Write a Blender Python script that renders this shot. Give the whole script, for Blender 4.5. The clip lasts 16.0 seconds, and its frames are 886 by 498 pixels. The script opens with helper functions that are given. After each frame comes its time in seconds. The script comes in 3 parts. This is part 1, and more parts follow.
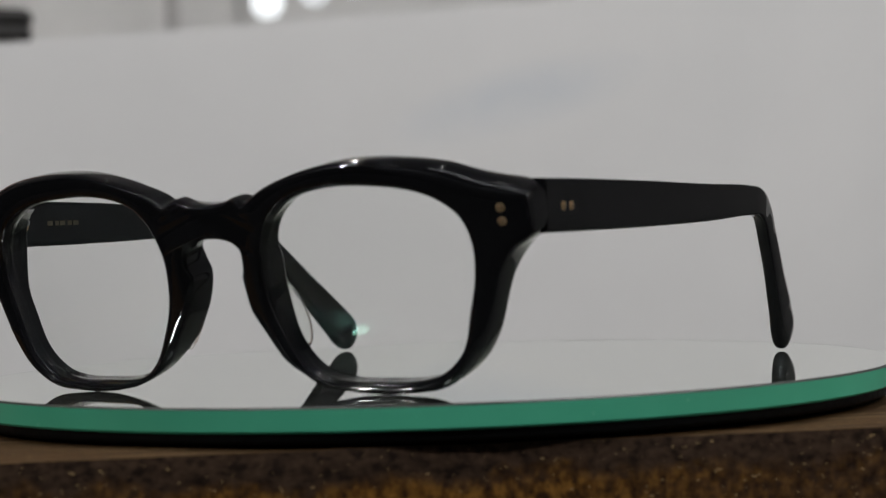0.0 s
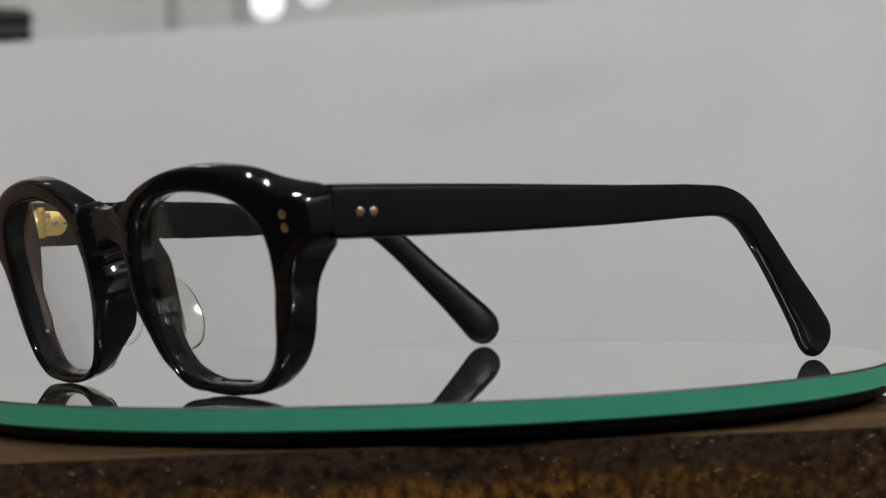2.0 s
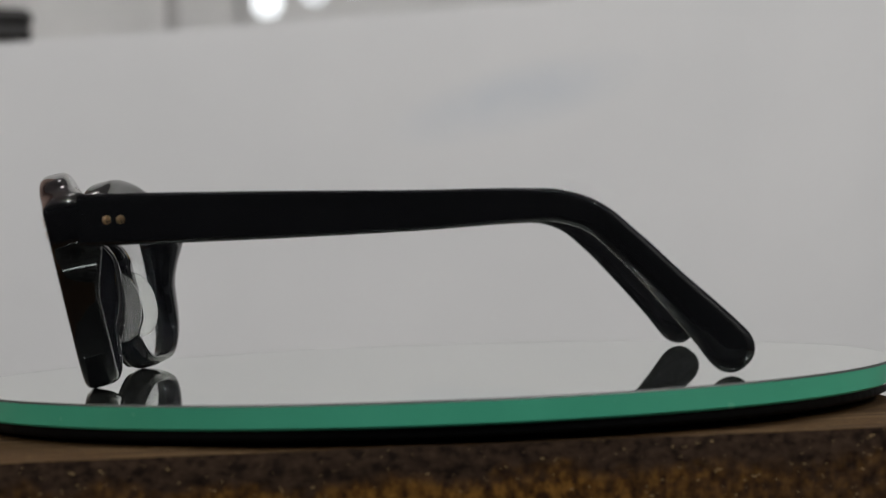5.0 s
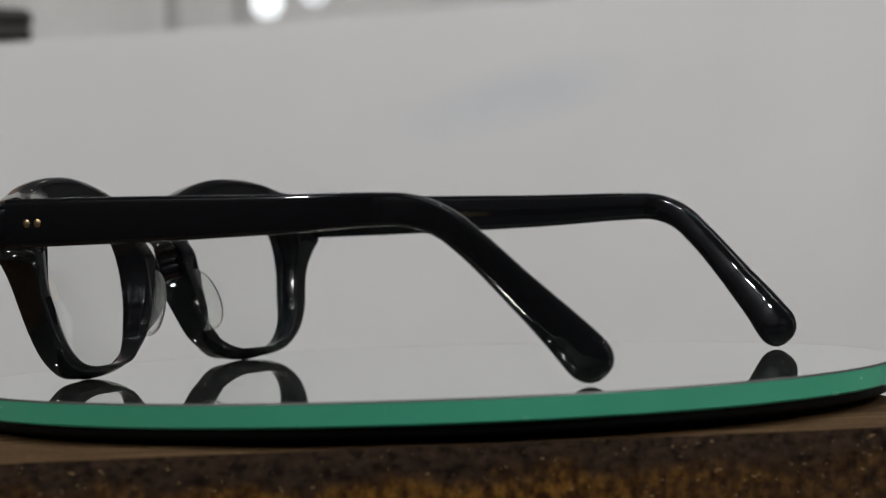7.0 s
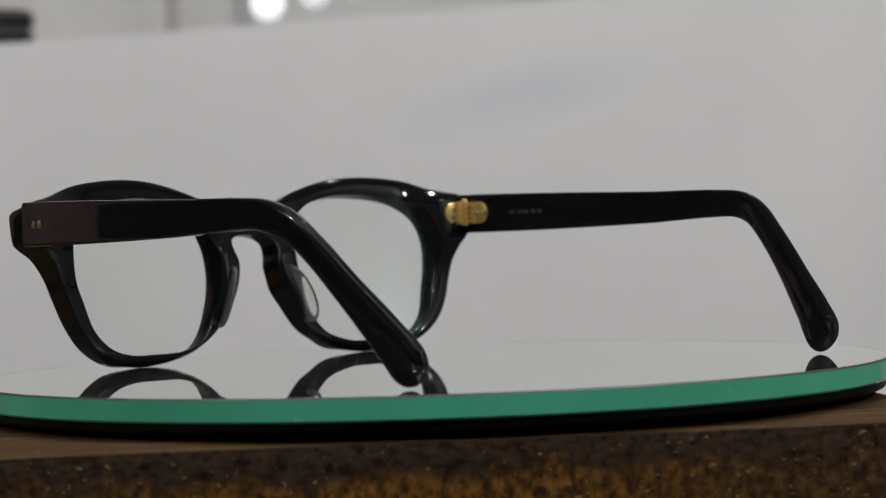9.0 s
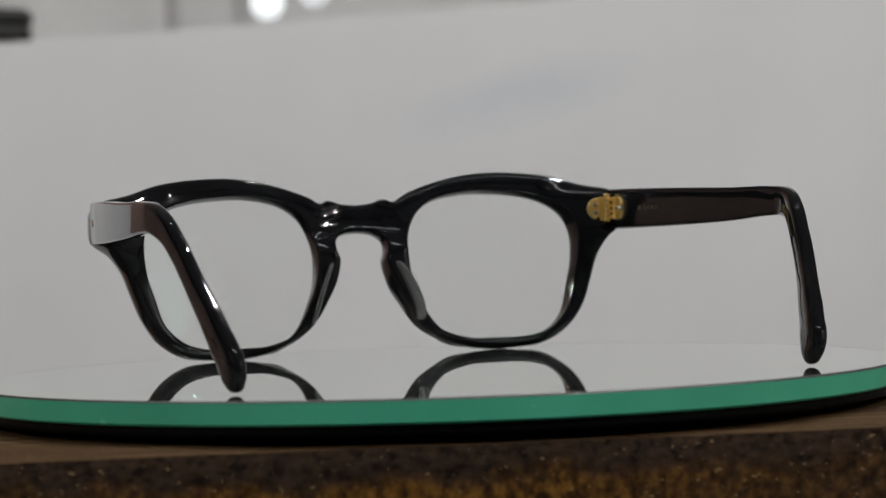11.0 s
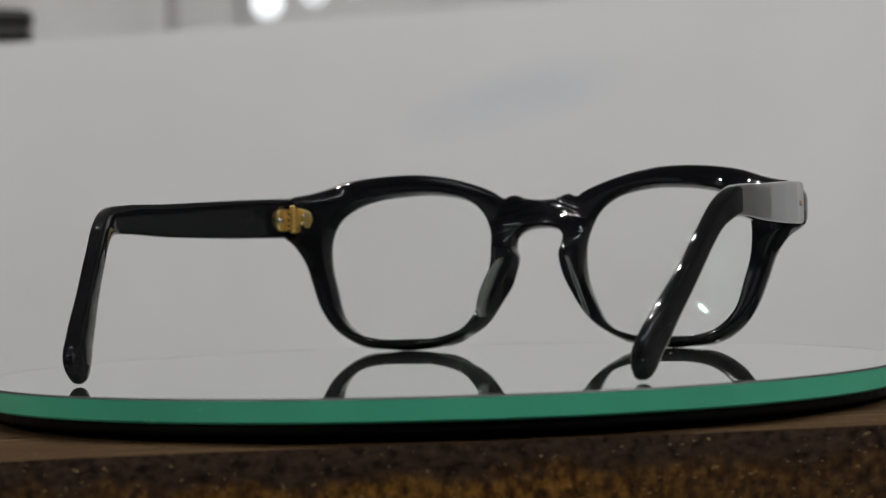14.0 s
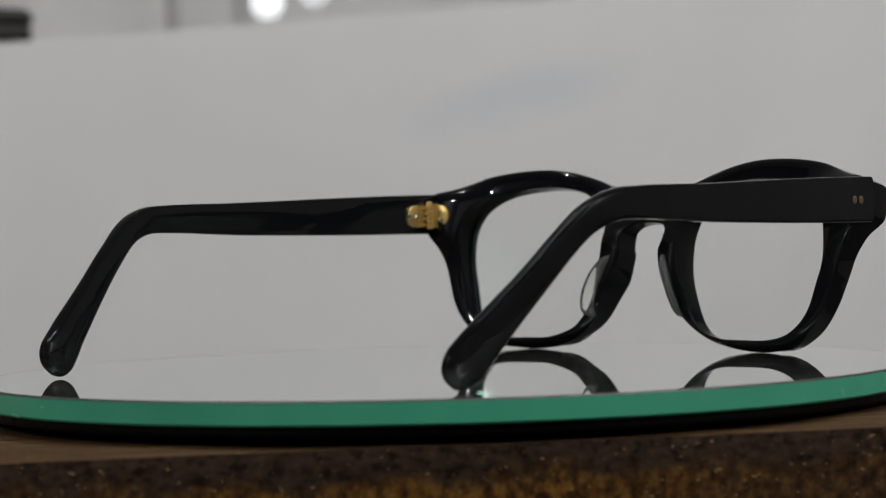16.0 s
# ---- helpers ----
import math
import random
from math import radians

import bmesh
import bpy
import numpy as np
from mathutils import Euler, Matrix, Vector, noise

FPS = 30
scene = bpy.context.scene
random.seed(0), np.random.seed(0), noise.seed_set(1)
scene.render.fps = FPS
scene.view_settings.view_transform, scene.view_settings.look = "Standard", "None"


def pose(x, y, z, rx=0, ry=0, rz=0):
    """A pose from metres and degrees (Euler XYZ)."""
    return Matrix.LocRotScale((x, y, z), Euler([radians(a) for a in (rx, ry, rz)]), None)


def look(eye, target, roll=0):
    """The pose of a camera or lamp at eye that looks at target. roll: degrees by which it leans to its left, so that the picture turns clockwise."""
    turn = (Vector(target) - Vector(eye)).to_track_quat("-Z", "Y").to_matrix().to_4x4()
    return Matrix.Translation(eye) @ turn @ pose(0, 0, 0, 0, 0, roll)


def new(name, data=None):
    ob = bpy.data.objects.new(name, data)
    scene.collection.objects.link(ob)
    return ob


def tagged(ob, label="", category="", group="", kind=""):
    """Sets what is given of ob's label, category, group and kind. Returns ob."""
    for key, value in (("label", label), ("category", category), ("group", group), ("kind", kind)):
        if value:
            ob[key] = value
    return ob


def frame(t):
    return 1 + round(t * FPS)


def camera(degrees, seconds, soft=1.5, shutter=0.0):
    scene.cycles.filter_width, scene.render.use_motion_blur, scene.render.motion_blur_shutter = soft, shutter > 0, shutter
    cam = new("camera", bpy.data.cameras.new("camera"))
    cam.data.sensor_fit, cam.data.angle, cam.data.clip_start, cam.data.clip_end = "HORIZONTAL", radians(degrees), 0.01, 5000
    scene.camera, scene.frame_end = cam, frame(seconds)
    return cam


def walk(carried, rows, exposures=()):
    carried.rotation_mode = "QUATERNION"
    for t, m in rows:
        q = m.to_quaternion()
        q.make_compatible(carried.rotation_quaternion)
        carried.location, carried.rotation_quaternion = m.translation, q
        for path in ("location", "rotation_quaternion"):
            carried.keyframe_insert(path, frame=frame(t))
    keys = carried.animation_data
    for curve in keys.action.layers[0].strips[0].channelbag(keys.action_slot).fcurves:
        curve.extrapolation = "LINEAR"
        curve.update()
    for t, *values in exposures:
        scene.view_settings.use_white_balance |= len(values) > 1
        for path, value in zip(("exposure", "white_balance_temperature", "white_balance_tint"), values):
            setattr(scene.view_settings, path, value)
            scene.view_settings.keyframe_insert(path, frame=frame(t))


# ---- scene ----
import itertools

# ------------------------------------------------------------------ camera
# A still camera on a stand, half a metre from the turntable's axis. The small slides of 5 to 9 mm follow its refocusing.
cam = camera(21.25, 16.0, soft=1.1)
NEAR = look((0.0, -0.5201, 0.0300), (0.0025, 0.0, 0.02525), -1.73)
BACK = NEAR.copy()
BACK.translation.y -= 0.0048
FURTHEST = NEAR.copy()
FURTHEST.translation.y -= 0.0088
walk(cam, [(0.0, NEAR), (8.1, NEAR), (8.4, FURTHEST), (8.9, FURTHEST), (10.4, NEAR), (11.0, NEAR), (11.4, BACK), (14.5, BACK), (14.9, NEAR), (16.0, NEAR)],
     exposures=[(0.0, 0.06), (4.0, 0.09), (6.5, 0.06), (8.1, 0.06), (8.5, 0.10), (9.5, 0.10), (11.0, 0.06), (12.0, 0.11), (13.0, 0.04), (14.5, 0.0), (15.0, -0.06), (15.5, -0.03), (16.0, -0.01)])
cam.data.dof.use_dof = True
cam.data.dof.focus_distance = 0.514
cam.data.dof.aperture_fstop = 25.0

# ------------------------------------------------------------------ light
scene.view_settings.exposure = 0.0
world = bpy.data.worlds.new("world")
scene.world = world
world.use_nodes = True
sky = world.node_tree.nodes.new("ShaderNodeTexSky")
sky.sky_type, sky.sun_disc = "NISHITA", False
sky.sun_elevation, sky.sun_rotation = radians(35), radians(200)
world.node_tree.links.new(sky.outputs[0], world.node_tree.nodes["Background"].inputs[0])
world.node_tree.nodes["Background"].inputs[1].default_value = 0.08


def area_lamp(name, m, sx, sy, watts, colour):
    data = bpy.data.lights.new(name, "AREA")
    data.shape, data.size, data.size_y, data.energy, data.color = "RECTANGLE", sx, sy, watts, colour
    ob = new(name, data)
    ob.matrix_world = m
    return ob


# lamps inside round unseen ceiling spots; some added only to light screen and wall
SPOTS = [(-0.60, 0.55, 9.6, 0.035), (0.60, 0.55, 16.2, 0.035), (-2.48, -1.58, 52.0, 0.14), (1.90, -1.25, 41.0, 0.06), (-0.75, 2.45, 7.6, 0.09), (0.75, 2.45, 10.6, 0.09),
         (-0.95, -0.75, 0.3, 0.03), (0.25, -1.35, 0.4, 0.03), (0.0, 0.35, 0.2, 0.03)]
for sx, sy, watts, wide in SPOTS:
    aim = (sx, 3.4, 0.55) if sy > 2 else (sx, sy, 0.0)          # the two added to brighten the far wall are turned to it
    lamp = area_lamp("ceiling_spot_lamp", look((sx, sy, 1.655), aim), wide, wide, watts, (1.0, 0.99, 0.985))
    lamp.data.shape = "DISK"

# unseen slim cool ceiling tube, added for the long streaks on the acetate bevels
TUBE_AT = (0.15, -0.62, 1.645)
area_lamp("ceiling_tube_lamp", look(TUBE_AT, (0.15, -0.62, 0.0)), 1.3, 0.035, 2.2, (0.86, 0.94, 1.0))

# two unseen warm spots, added to brighten the brown corner walls beyond the screen
WASHERS = [(-1.75, 2.3, 0.06, (-1.75, 3.4, 0.3)), (-1.75, 1.9, 0.06, (-2.8, 1.9, 0.3))]
for sx, sy, wide, aim in WASHERS:
    lamp = area_lamp("wall_fill_lamp", look((sx, sy, 1.64), aim), wide, wide, 1.8, (1.0, 0.93, 0.88))
    lamp.data.shape, lamp.data.spread = "DISK", radians(85)


# ------------------------------------------------------------------ materials
def material(name, colour, rough=0.5, metal=0.0, spec=0.5):
    m = bpy.data.materials.new(name)
    m.use_nodes = True
    b = m.node_tree.nodes["Principled BSDF"]
    b.inputs["Base Color"].default_value = (*colour, 1)
    b.inputs["Roughness"].default_value = rough
    b.inputs["Metallic"].default_value = metal
    b.inputs["Specular IOR Level"].default_value = spec
    return m, m.node_tree, b


def noise_node(tree, scale, detail=4.0, stretch=(1, 1, 1), seed=0.0):
    at = tree.nodes.new("ShaderNodeTexCoord")
    mp = tree.nodes.new("ShaderNodeMapping")
    mp.inputs["Scale"].default_value = stretch
    mp.inputs["Location"].default_value = (seed, seed * 0.7, seed * 1.3)
    tx = tree.nodes.new("ShaderNodeTexNoise")
    tx.inputs["Scale"].default_value, tx.inputs["Detail"].default_value = scale, detail
    tree.links.new(at.outputs["Object"], mp.inputs[0])
    tree.links.new(mp.outputs[0], tx.inputs["Vector"])
    return tx.outputs["Fac"]


def ramp(tree, fac, stops):
    r = tree.nodes.new("ShaderNodeValToRGB")
    while len(r.color_ramp.elements) < len(stops):
        r.color_ramp.elements.new(0.5)
    for e, (at, c) in zip(r.color_ramp.elements, stops):
        e.position, e.color = at, (c, c, c, 1) if isinstance(c, (int, float)) else (*c, 1)
    tree.links.new(fac, r.inputs[0])
    return r.outputs[0]


def bump(tree, b, fac, strength, distance):
    n = tree.nodes.new("ShaderNodeBump")
    n.inputs["Strength"].default_value, n.inputs["Distance"].default_value = strength, distance
    tree.links.new(fac, n.inputs["Height"])
    tree.links.new(n.outputs[0], b.inputs["Normal"])


def mix(tree, fac, a, b, kind="MIX"):
    m = tree.nodes.new("ShaderNodeMix")
    m.data_type, m.blend_type = "RGBA", kind
    for socket, value in ((0, fac), (6, a), (7, b)):
        if isinstance(value, (int, float)):
            m.inputs[socket].default_value = value
        elif isinstance(value, tuple):
            m.inputs[socket].default_value = (*value, 1)
        else:
            tree.links.new(value, m.inputs[socket])
    return m.outputs[2]


def black_acetate():
    m, t, b = material("black_acetate", (0.004, 0.0042, 0.005), 0.06)
    t.links.new(ramp(t, noise_node(t, 900, 3), ((0.3, 0.03), (0.75, 0.06))), b.inputs["Roughness"])
    bump(t, b, noise_node(t, 180, 2), 0.02, 0.0003)
    return m


def temple_acetate():
    m, t, b = material("temple_acetate", (0.005, 0.0052, 0.006), 0.1)
    t.links.new(ramp(t, noise_node(t, 700, 3), ((0.3, 0.025), (0.75, 0.055))), b.inputs["Roughness"])
    bump(t, b, noise_node(t, 200, 2), 0.012, 0.0003)
    return m


def gold():
    m, t, b = material("gold_plating", (0.92, 0.66, 0.24), 0.25, 1.0)
    t.links.new(ramp(t, noise_node(t, 1500, 3), ((0.3, 0.30), (0.8, 0.46))), b.inputs["Roughness"])
    return m


def steel():
    m, t, b = material("steel", (0.72, 0.72, 0.74), 0.22, 1.0)
    t.links.new(ramp(t, noise_node(t, 1500, 2), ((0.3, 0.15), (0.8, 0.3))), b.inputs["Roughness"])
    return m


def brass():
    m, t, b = material("rivet_brass", (0.66, 0.45, 0.25), 0.45, 1.0)
    t.links.new(ramp(t, noise_node(t, 2500, 3), ((0.3, 0.24), (0.8, 0.38))), b.inputs["Roughness"])
    return m


def lens_glass():
    m, t, b = material("lens_glass", (0.97, 1.0, 0.985), 0.0)
    b.inputs["Transmission Weight"].default_value = 1.0
    b.inputs["IOR"].default_value = 1.35
    b.inputs["Specular Tint"].default_value = (0.45, 1.0, 0.85, 1)
    return m


def clear_acetate():
    m, t, b = material("clear_acetate", (0.95, 0.96, 0.94), 0.08)
    b.inputs["Transmission Weight"].default_value = 0.92
    b.inputs["IOR"].default_value = 1.3
    t.links.new(ramp(t, noise_node(t, 400, 3), ((0.3, 0.05), (0.8, 0.15))), b.inputs["Roughness"])
    return m


def mirror_face():
    m, t, b = material("mirror_silver", (0.87, 0.895, 0.87), 0.015, 0.972)
    dust = noise_node(t, 55, 6)
    t.links.new(ramp(t, dust, ((0.35, 0.006), (0.8, 0.03))), b.inputs["Roughness"])
    t.links.new(ramp(t, noise_node(t, 2600, 2, seed=3), ((0.66, (0.738, 0.785, 0.722)), (0.74, (0.69, 0.73, 0.68)))), b.inputs["Base Color"])
    return m


def glass_edge():
    m, t, b = material("green_glass_edge", (0.035, 0.30, 0.165), 0.18)
    streak = noise_node(t, 60, 4, (1, 1, 0.25))
    t.links.new(ramp(t, streak, ((0.3, (0.078, 0.470, 0.288)), (0.75, (0.094, 0.520, 0.322)))), b.inputs["Base Color"])
    t.links.new(ramp(t, noise_node(t, 300, 3), ((0.3, 0.14), (0.8, 0.3))), b.inputs["Roughness"])
    return m


def black_plastic():
    m, t, b = material("black_plastic", (0.003, 0.003, 0.003), 0.45, 0.0, 0.1)
    t.links.new(ramp(t, noise_node(t, 500, 4), ((0.3, 0.38), (0.8, 0.6))), b.inputs["Roughness"])
    bump(t, b, noise_node(t, 1200, 2), 0.15, 0.0003)
    return m


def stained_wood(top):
    """Old stained timber. top: the planed upper face with long grain; else the rough sawn side, dark at the top and
    amber lower down.
    """
    m, t, b = material("worn_wood_top" if top else "rough_wood_side", (0.1, 0.06, 0.03), 0.6, 0.0, 0.05)
    grain = noise_node(t, 42, 8, (0.7, 16, 16))
    blotch = noise_node(t, 30, 5, (1, 1, 1.6), 5.0)
    fine = noise_node(t, 620, 5, (0.7, 1, 1), 1.0)
    fleck = noise_node(t, 1000, 2, (0.8, 1, 1.2), 2.0)
    if top:
        c = ramp(t, grain, ((0.32, (0.015, 0.007, 0.003)), (0.5, (0.054, 0.028, 0.011)), (0.68, (0.125, 0.078, 0.038))))
        c = mix(t, ramp(t, blotch, ((0.42, 0.0), (0.68, 0.7))), c, (0.072, 0.043, 0.020))
        c = mix(t, ramp(t, fine, ((0.5, 0.0), (0.75, 0.55))), c, (0.024, 0.015, 0.009))
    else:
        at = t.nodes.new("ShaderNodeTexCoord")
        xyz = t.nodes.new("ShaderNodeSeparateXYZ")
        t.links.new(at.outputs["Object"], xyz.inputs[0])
        deep = t.nodes.new("ShaderNodeMapRange")          # amber grows downwards below the dark arris
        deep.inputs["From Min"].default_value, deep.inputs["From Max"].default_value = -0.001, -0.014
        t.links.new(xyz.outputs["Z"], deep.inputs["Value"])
        mottled = t.nodes.new("ShaderNodeMath")
        mottled.operation = "ADD"
        t.links.new(deep.outputs[0], mottled.inputs[0])
        t.links.new(noise_node(t, 110, 9, (0.9, 1, 0.8), 6.0), mottled.inputs[1])
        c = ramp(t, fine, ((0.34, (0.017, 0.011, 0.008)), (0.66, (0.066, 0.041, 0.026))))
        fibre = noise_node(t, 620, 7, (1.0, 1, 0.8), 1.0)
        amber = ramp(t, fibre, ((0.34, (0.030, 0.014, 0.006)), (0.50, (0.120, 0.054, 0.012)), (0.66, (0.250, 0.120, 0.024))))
        east = t.nodes.new("ShaderNodeMapRange")          # less amber towards both ends
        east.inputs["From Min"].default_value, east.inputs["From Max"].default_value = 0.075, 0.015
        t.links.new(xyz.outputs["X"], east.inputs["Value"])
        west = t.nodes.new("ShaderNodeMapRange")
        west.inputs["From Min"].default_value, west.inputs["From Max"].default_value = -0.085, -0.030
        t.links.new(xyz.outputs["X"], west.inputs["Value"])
        amber_mask = mix(t, 1.0, ramp(t, mottled.outputs[0], ((0.72, 0.0), (1.50, 0.95))), ramp(t, east.outputs[0], ((0.0, 0.32), (1.0, 1.0))), "MULTIPLY")
        amber_mask = mix(t, 1.0, amber_mask, ramp(t, west.outputs[0], ((0.0, 0.25), (1.0, 1.0))), "MULTIPLY")
        c = mix(t, amber_mask, c, amber)
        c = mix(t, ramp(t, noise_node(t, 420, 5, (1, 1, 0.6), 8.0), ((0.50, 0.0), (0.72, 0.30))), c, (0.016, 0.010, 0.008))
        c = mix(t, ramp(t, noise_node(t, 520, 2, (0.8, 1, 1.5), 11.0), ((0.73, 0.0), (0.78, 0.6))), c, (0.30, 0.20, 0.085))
    c = mix(t, ramp(t, fleck, ((0.68, 0.0), (0.75, 0.7))), c, (0.40, 0.27, 0.12))
    t.links.new(c, b.inputs["Base Color"])
    t.links.new(ramp(t, blotch, ((0.3, 0.7), (0.75, 0.95))), b.inputs["Roughness"])
    bump(t, b, noise_node(t, 380, 6, (0.6, 1, 1)), 0.5, 0.0005)
    return m


def plaster(name, colour, scale=9.0, amount=0.05):
    m, t, b = material(name, colour, 0.85, 0.0, 0.3)
    lo = tuple(c * (1 - amount) for c in colour)
    hi = tuple(min(1.0, c * (1 + amount)) for c in colour)
    t.links.new(ramp(t, noise_node(t, scale, 4), ((0.35, lo), (0.68, hi))), b.inputs["Base Color"])
    bump(t, b, noise_node(t, 220, 4), 0.2, 0.0008)
    return m


def screen_fabric():
    """Matt white screen with a slanting faint blue-grey stain of its own shape."""
    m, t, b = material("white_screen", (0.74, 0.725, 0.715), 0.9, 0.0, 0.25)
    base = ramp(t, noise_node(t, 5.0, 3), ((0.35, (0.725, 0.72, 0.715)), (0.68, (0.765, 0.757, 0.75))))
    at = t.nodes.new("ShaderNodeTexCoord")
    mp = t.nodes.new("ShaderNodeMapping")
    mp.vector_type = "TEXTURE"
    mp.inputs["Location"].default_value = (0.078, 0.0, 0.139)
    mp.inputs["Rotation"].default_value = (0, radians(-14), 0)
    mp.inputs["Scale"].default_value = (0.125, 1.0, 0.032)
    g = t.nodes.new("ShaderNodeTexGradient")
    g.gradient_type = "SPHERICAL"
    t.links.new(at.outputs["Object"], mp.inputs[0])
    t.links.new(mp.outputs[0], g.inputs[0])
    blot = mix(t, 1.0, ramp(t, g.outputs["Fac"], ((0.0, 0.0), (0.75, 1.0))), ramp(t, noise_node(t, 22, 4, seed=4.0), ((0.3, 0.45), (0.6, 1.0))), "MULTIPLY")
    t.links.new(mix(t, blot, base, (0.655, 0.675, 0.70)), b.inputs["Base Color"])
    return m


def glow(name, colour, strength):
    m, t, b = material(name, colour, 0.3)
    b.inputs["Emission Color"].default_value = (*colour, 1)
    b.inputs["Emission Strength"].default_value = strength
    return m


ACETATE, TEMPLE, GOLD, STEEL, BRASS = black_acetate(), temple_acetate(), gold(), steel(), brass()
LENS, PAD, MIRROR, EDGE, PLASTIC = lens_glass(), clear_acetate(), mirror_face(), glass_edge(), black_plastic()
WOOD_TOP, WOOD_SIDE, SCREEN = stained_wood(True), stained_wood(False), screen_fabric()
WALL, DARK_WALL = plaster("pale_plaster", (0.76, 0.755, 0.74)), plaster("dark_panelling", (0.045, 0.046, 0.050))
BROWN_WALL = plaster("warm_brown_plaster", (0.40, 0.29, 0.25))
GREY_WALL = plaster("grey_plaster", (0.20, 0.20, 0.197))
CEILING, FLOOR = plaster("pale_ceiling", (0.62, 0.62, 0.61)), plaster("dark_floor", (0.022, 0.022, 0.024))
DIM_BULB = glow("dim_bulb_glow", (0.93, 0.97, 1.0), 0.72)
BULB, TUBE = glow("bulb_glow", (0.93, 0.97, 1.0), 1.05), glow("tube_glow", (1.0, 0.97, 0.92), 6.0)
GROUND = material("ground_glass", (0.035, 0.048, 0.040), 0.5)[0]
DARK_PIN = material("dark_steel", (0.08, 0.07, 0.06), 0.4, 1.0)[0]
DUST = material("pale_dust", (0.55, 0.54, 0.5), 0.9)[0]
PRINT = material("gold_print", (0.045, 0.036, 0.02), 0.5, 0.3)[0]
WHITE = material("white_enamel", (0.75, 0.75, 0.74), 0.4)[0]
CASE = material("black_leatherette", (0.022, 0.021, 0.020), 0.6)[0]


# ------------------------------------------------------------------ mesh helpers
def part(name, bm, mat, parent=None, label="", smooth=True, m=None):
    me = bpy.data.meshes.new(name)
    bmesh.ops.recalc_face_normals(bm, faces=bm.faces)
    for f in bm.faces:
        f.smooth = smooth
    bm.to_mesh(me)
    bm.free()
    for one in (mat if isinstance(mat, (list, tuple)) else [mat]):
        me.materials.append(one)
    ob = new(name, me)
    if parent:
        ob.parent = parent
    if m is not None:
        ob.matrix_local = m
    if label:
        tagged(ob, label)
    return ob


def smooth_by_angle(ob, degrees=40):
    ob.data.set_sharp_from_angle(angle=radians(degrees))
    return ob


def box(x0, x1, y0, y1, z0, z1, bevel=0.0, segments=2, bm=None):
    own = bmesh.new()
    vs = [own.verts.new(c) for c in itertools.product((x0, x1), (y0, y1), (z0, z1))]
    for a in ((0, 1, 3, 2), (4, 6, 7, 5), (0, 4, 5, 1), (2, 3, 7, 6), (0, 2, 6, 4), (1, 5, 7, 3)):
        own.faces.new([vs[i] for i in a])
    bmesh.ops.recalc_face_normals(own, faces=own.faces)
    if bevel:
        bmesh.ops.bevel(own, geom=own.edges[:], offset=bevel, segments=segments, affect="EDGES", profile=0.5)
    if bm is None:
        return own
    me = bpy.data.meshes.new("scratch")
    own.to_mesh(me)
    own.free()
    bm.from_mesh(me)
    bpy.data.meshes.remove(me)
    return bm


def turned(profile, steps=128, bm=None):
    """A solid of revolution about z from (radius, height) pairs; radius 0 closes it at a pole."""
    bm = bm or bmesh.new()
    rings = []
    for r, z in profile:
        if r < 1e-7:
            rings.append([bm.verts.new((0, 0, z))])
        else:
            rings.append([bm.verts.new((r * math.cos(a), r * math.sin(a), z)) for a in (2 * math.pi * i / steps for i in range(steps))])
    for a, b in zip(rings, rings[1:]):
        for i in range(steps):
            j = (i + 1) % steps
            if len(a) == 1:
                bm.faces.new((a[0], b[i], b[j]))
            elif len(b) == 1:
                bm.faces.new((a[i], a[j], b[0]))
            else:
                bm.faces.new((a[i], a[j], b[j], b[i]))
    return bm


def catmull(points, per, closed):
    """A smooth curve through the points; open curves take their end tangents from the first and last point, which are not drawn."""
    p = [np.array(q, float) for q in points]
    n = len(p)
    out = []
    for i in range(n if closed else n - 3):
        a, b, c, d = (p[(i + k) % n] for k in range(4))
        t0, t1, t2, t3 = np.cumsum([0, *(max(np.linalg.norm(q - r), 1e-9) ** 0.5 for q, r in ((b, a), (c, b), (d, c)))])
        for k in range(per):
            t = t1 + (t2 - t1) * k / per
            a1 = (t1 - t) / (t1 - t0) * a + (t - t0) / (t1 - t0) * b
            a2 = (t2 - t) / (t2 - t1) * b + (t - t1) / (t2 - t1) * c
            a3 = (t3 - t) / (t3 - t2) * c + (t - t2) / (t3 - t2) * d
            b1 = (t2 - t) / (t2 - t0) * a1 + (t - t0) / (t2 - t0) * a2
            b2 = (t3 - t) / (t3 - t1) * a2 + (t - t1) / (t3 - t1) * a3
            out.append((t2 - t) / (t2 - t1) * b1 + (t - t1) / (t2 - t1) * b2)
    if not closed:
        out.append(p[-2])
    return np.array(out)


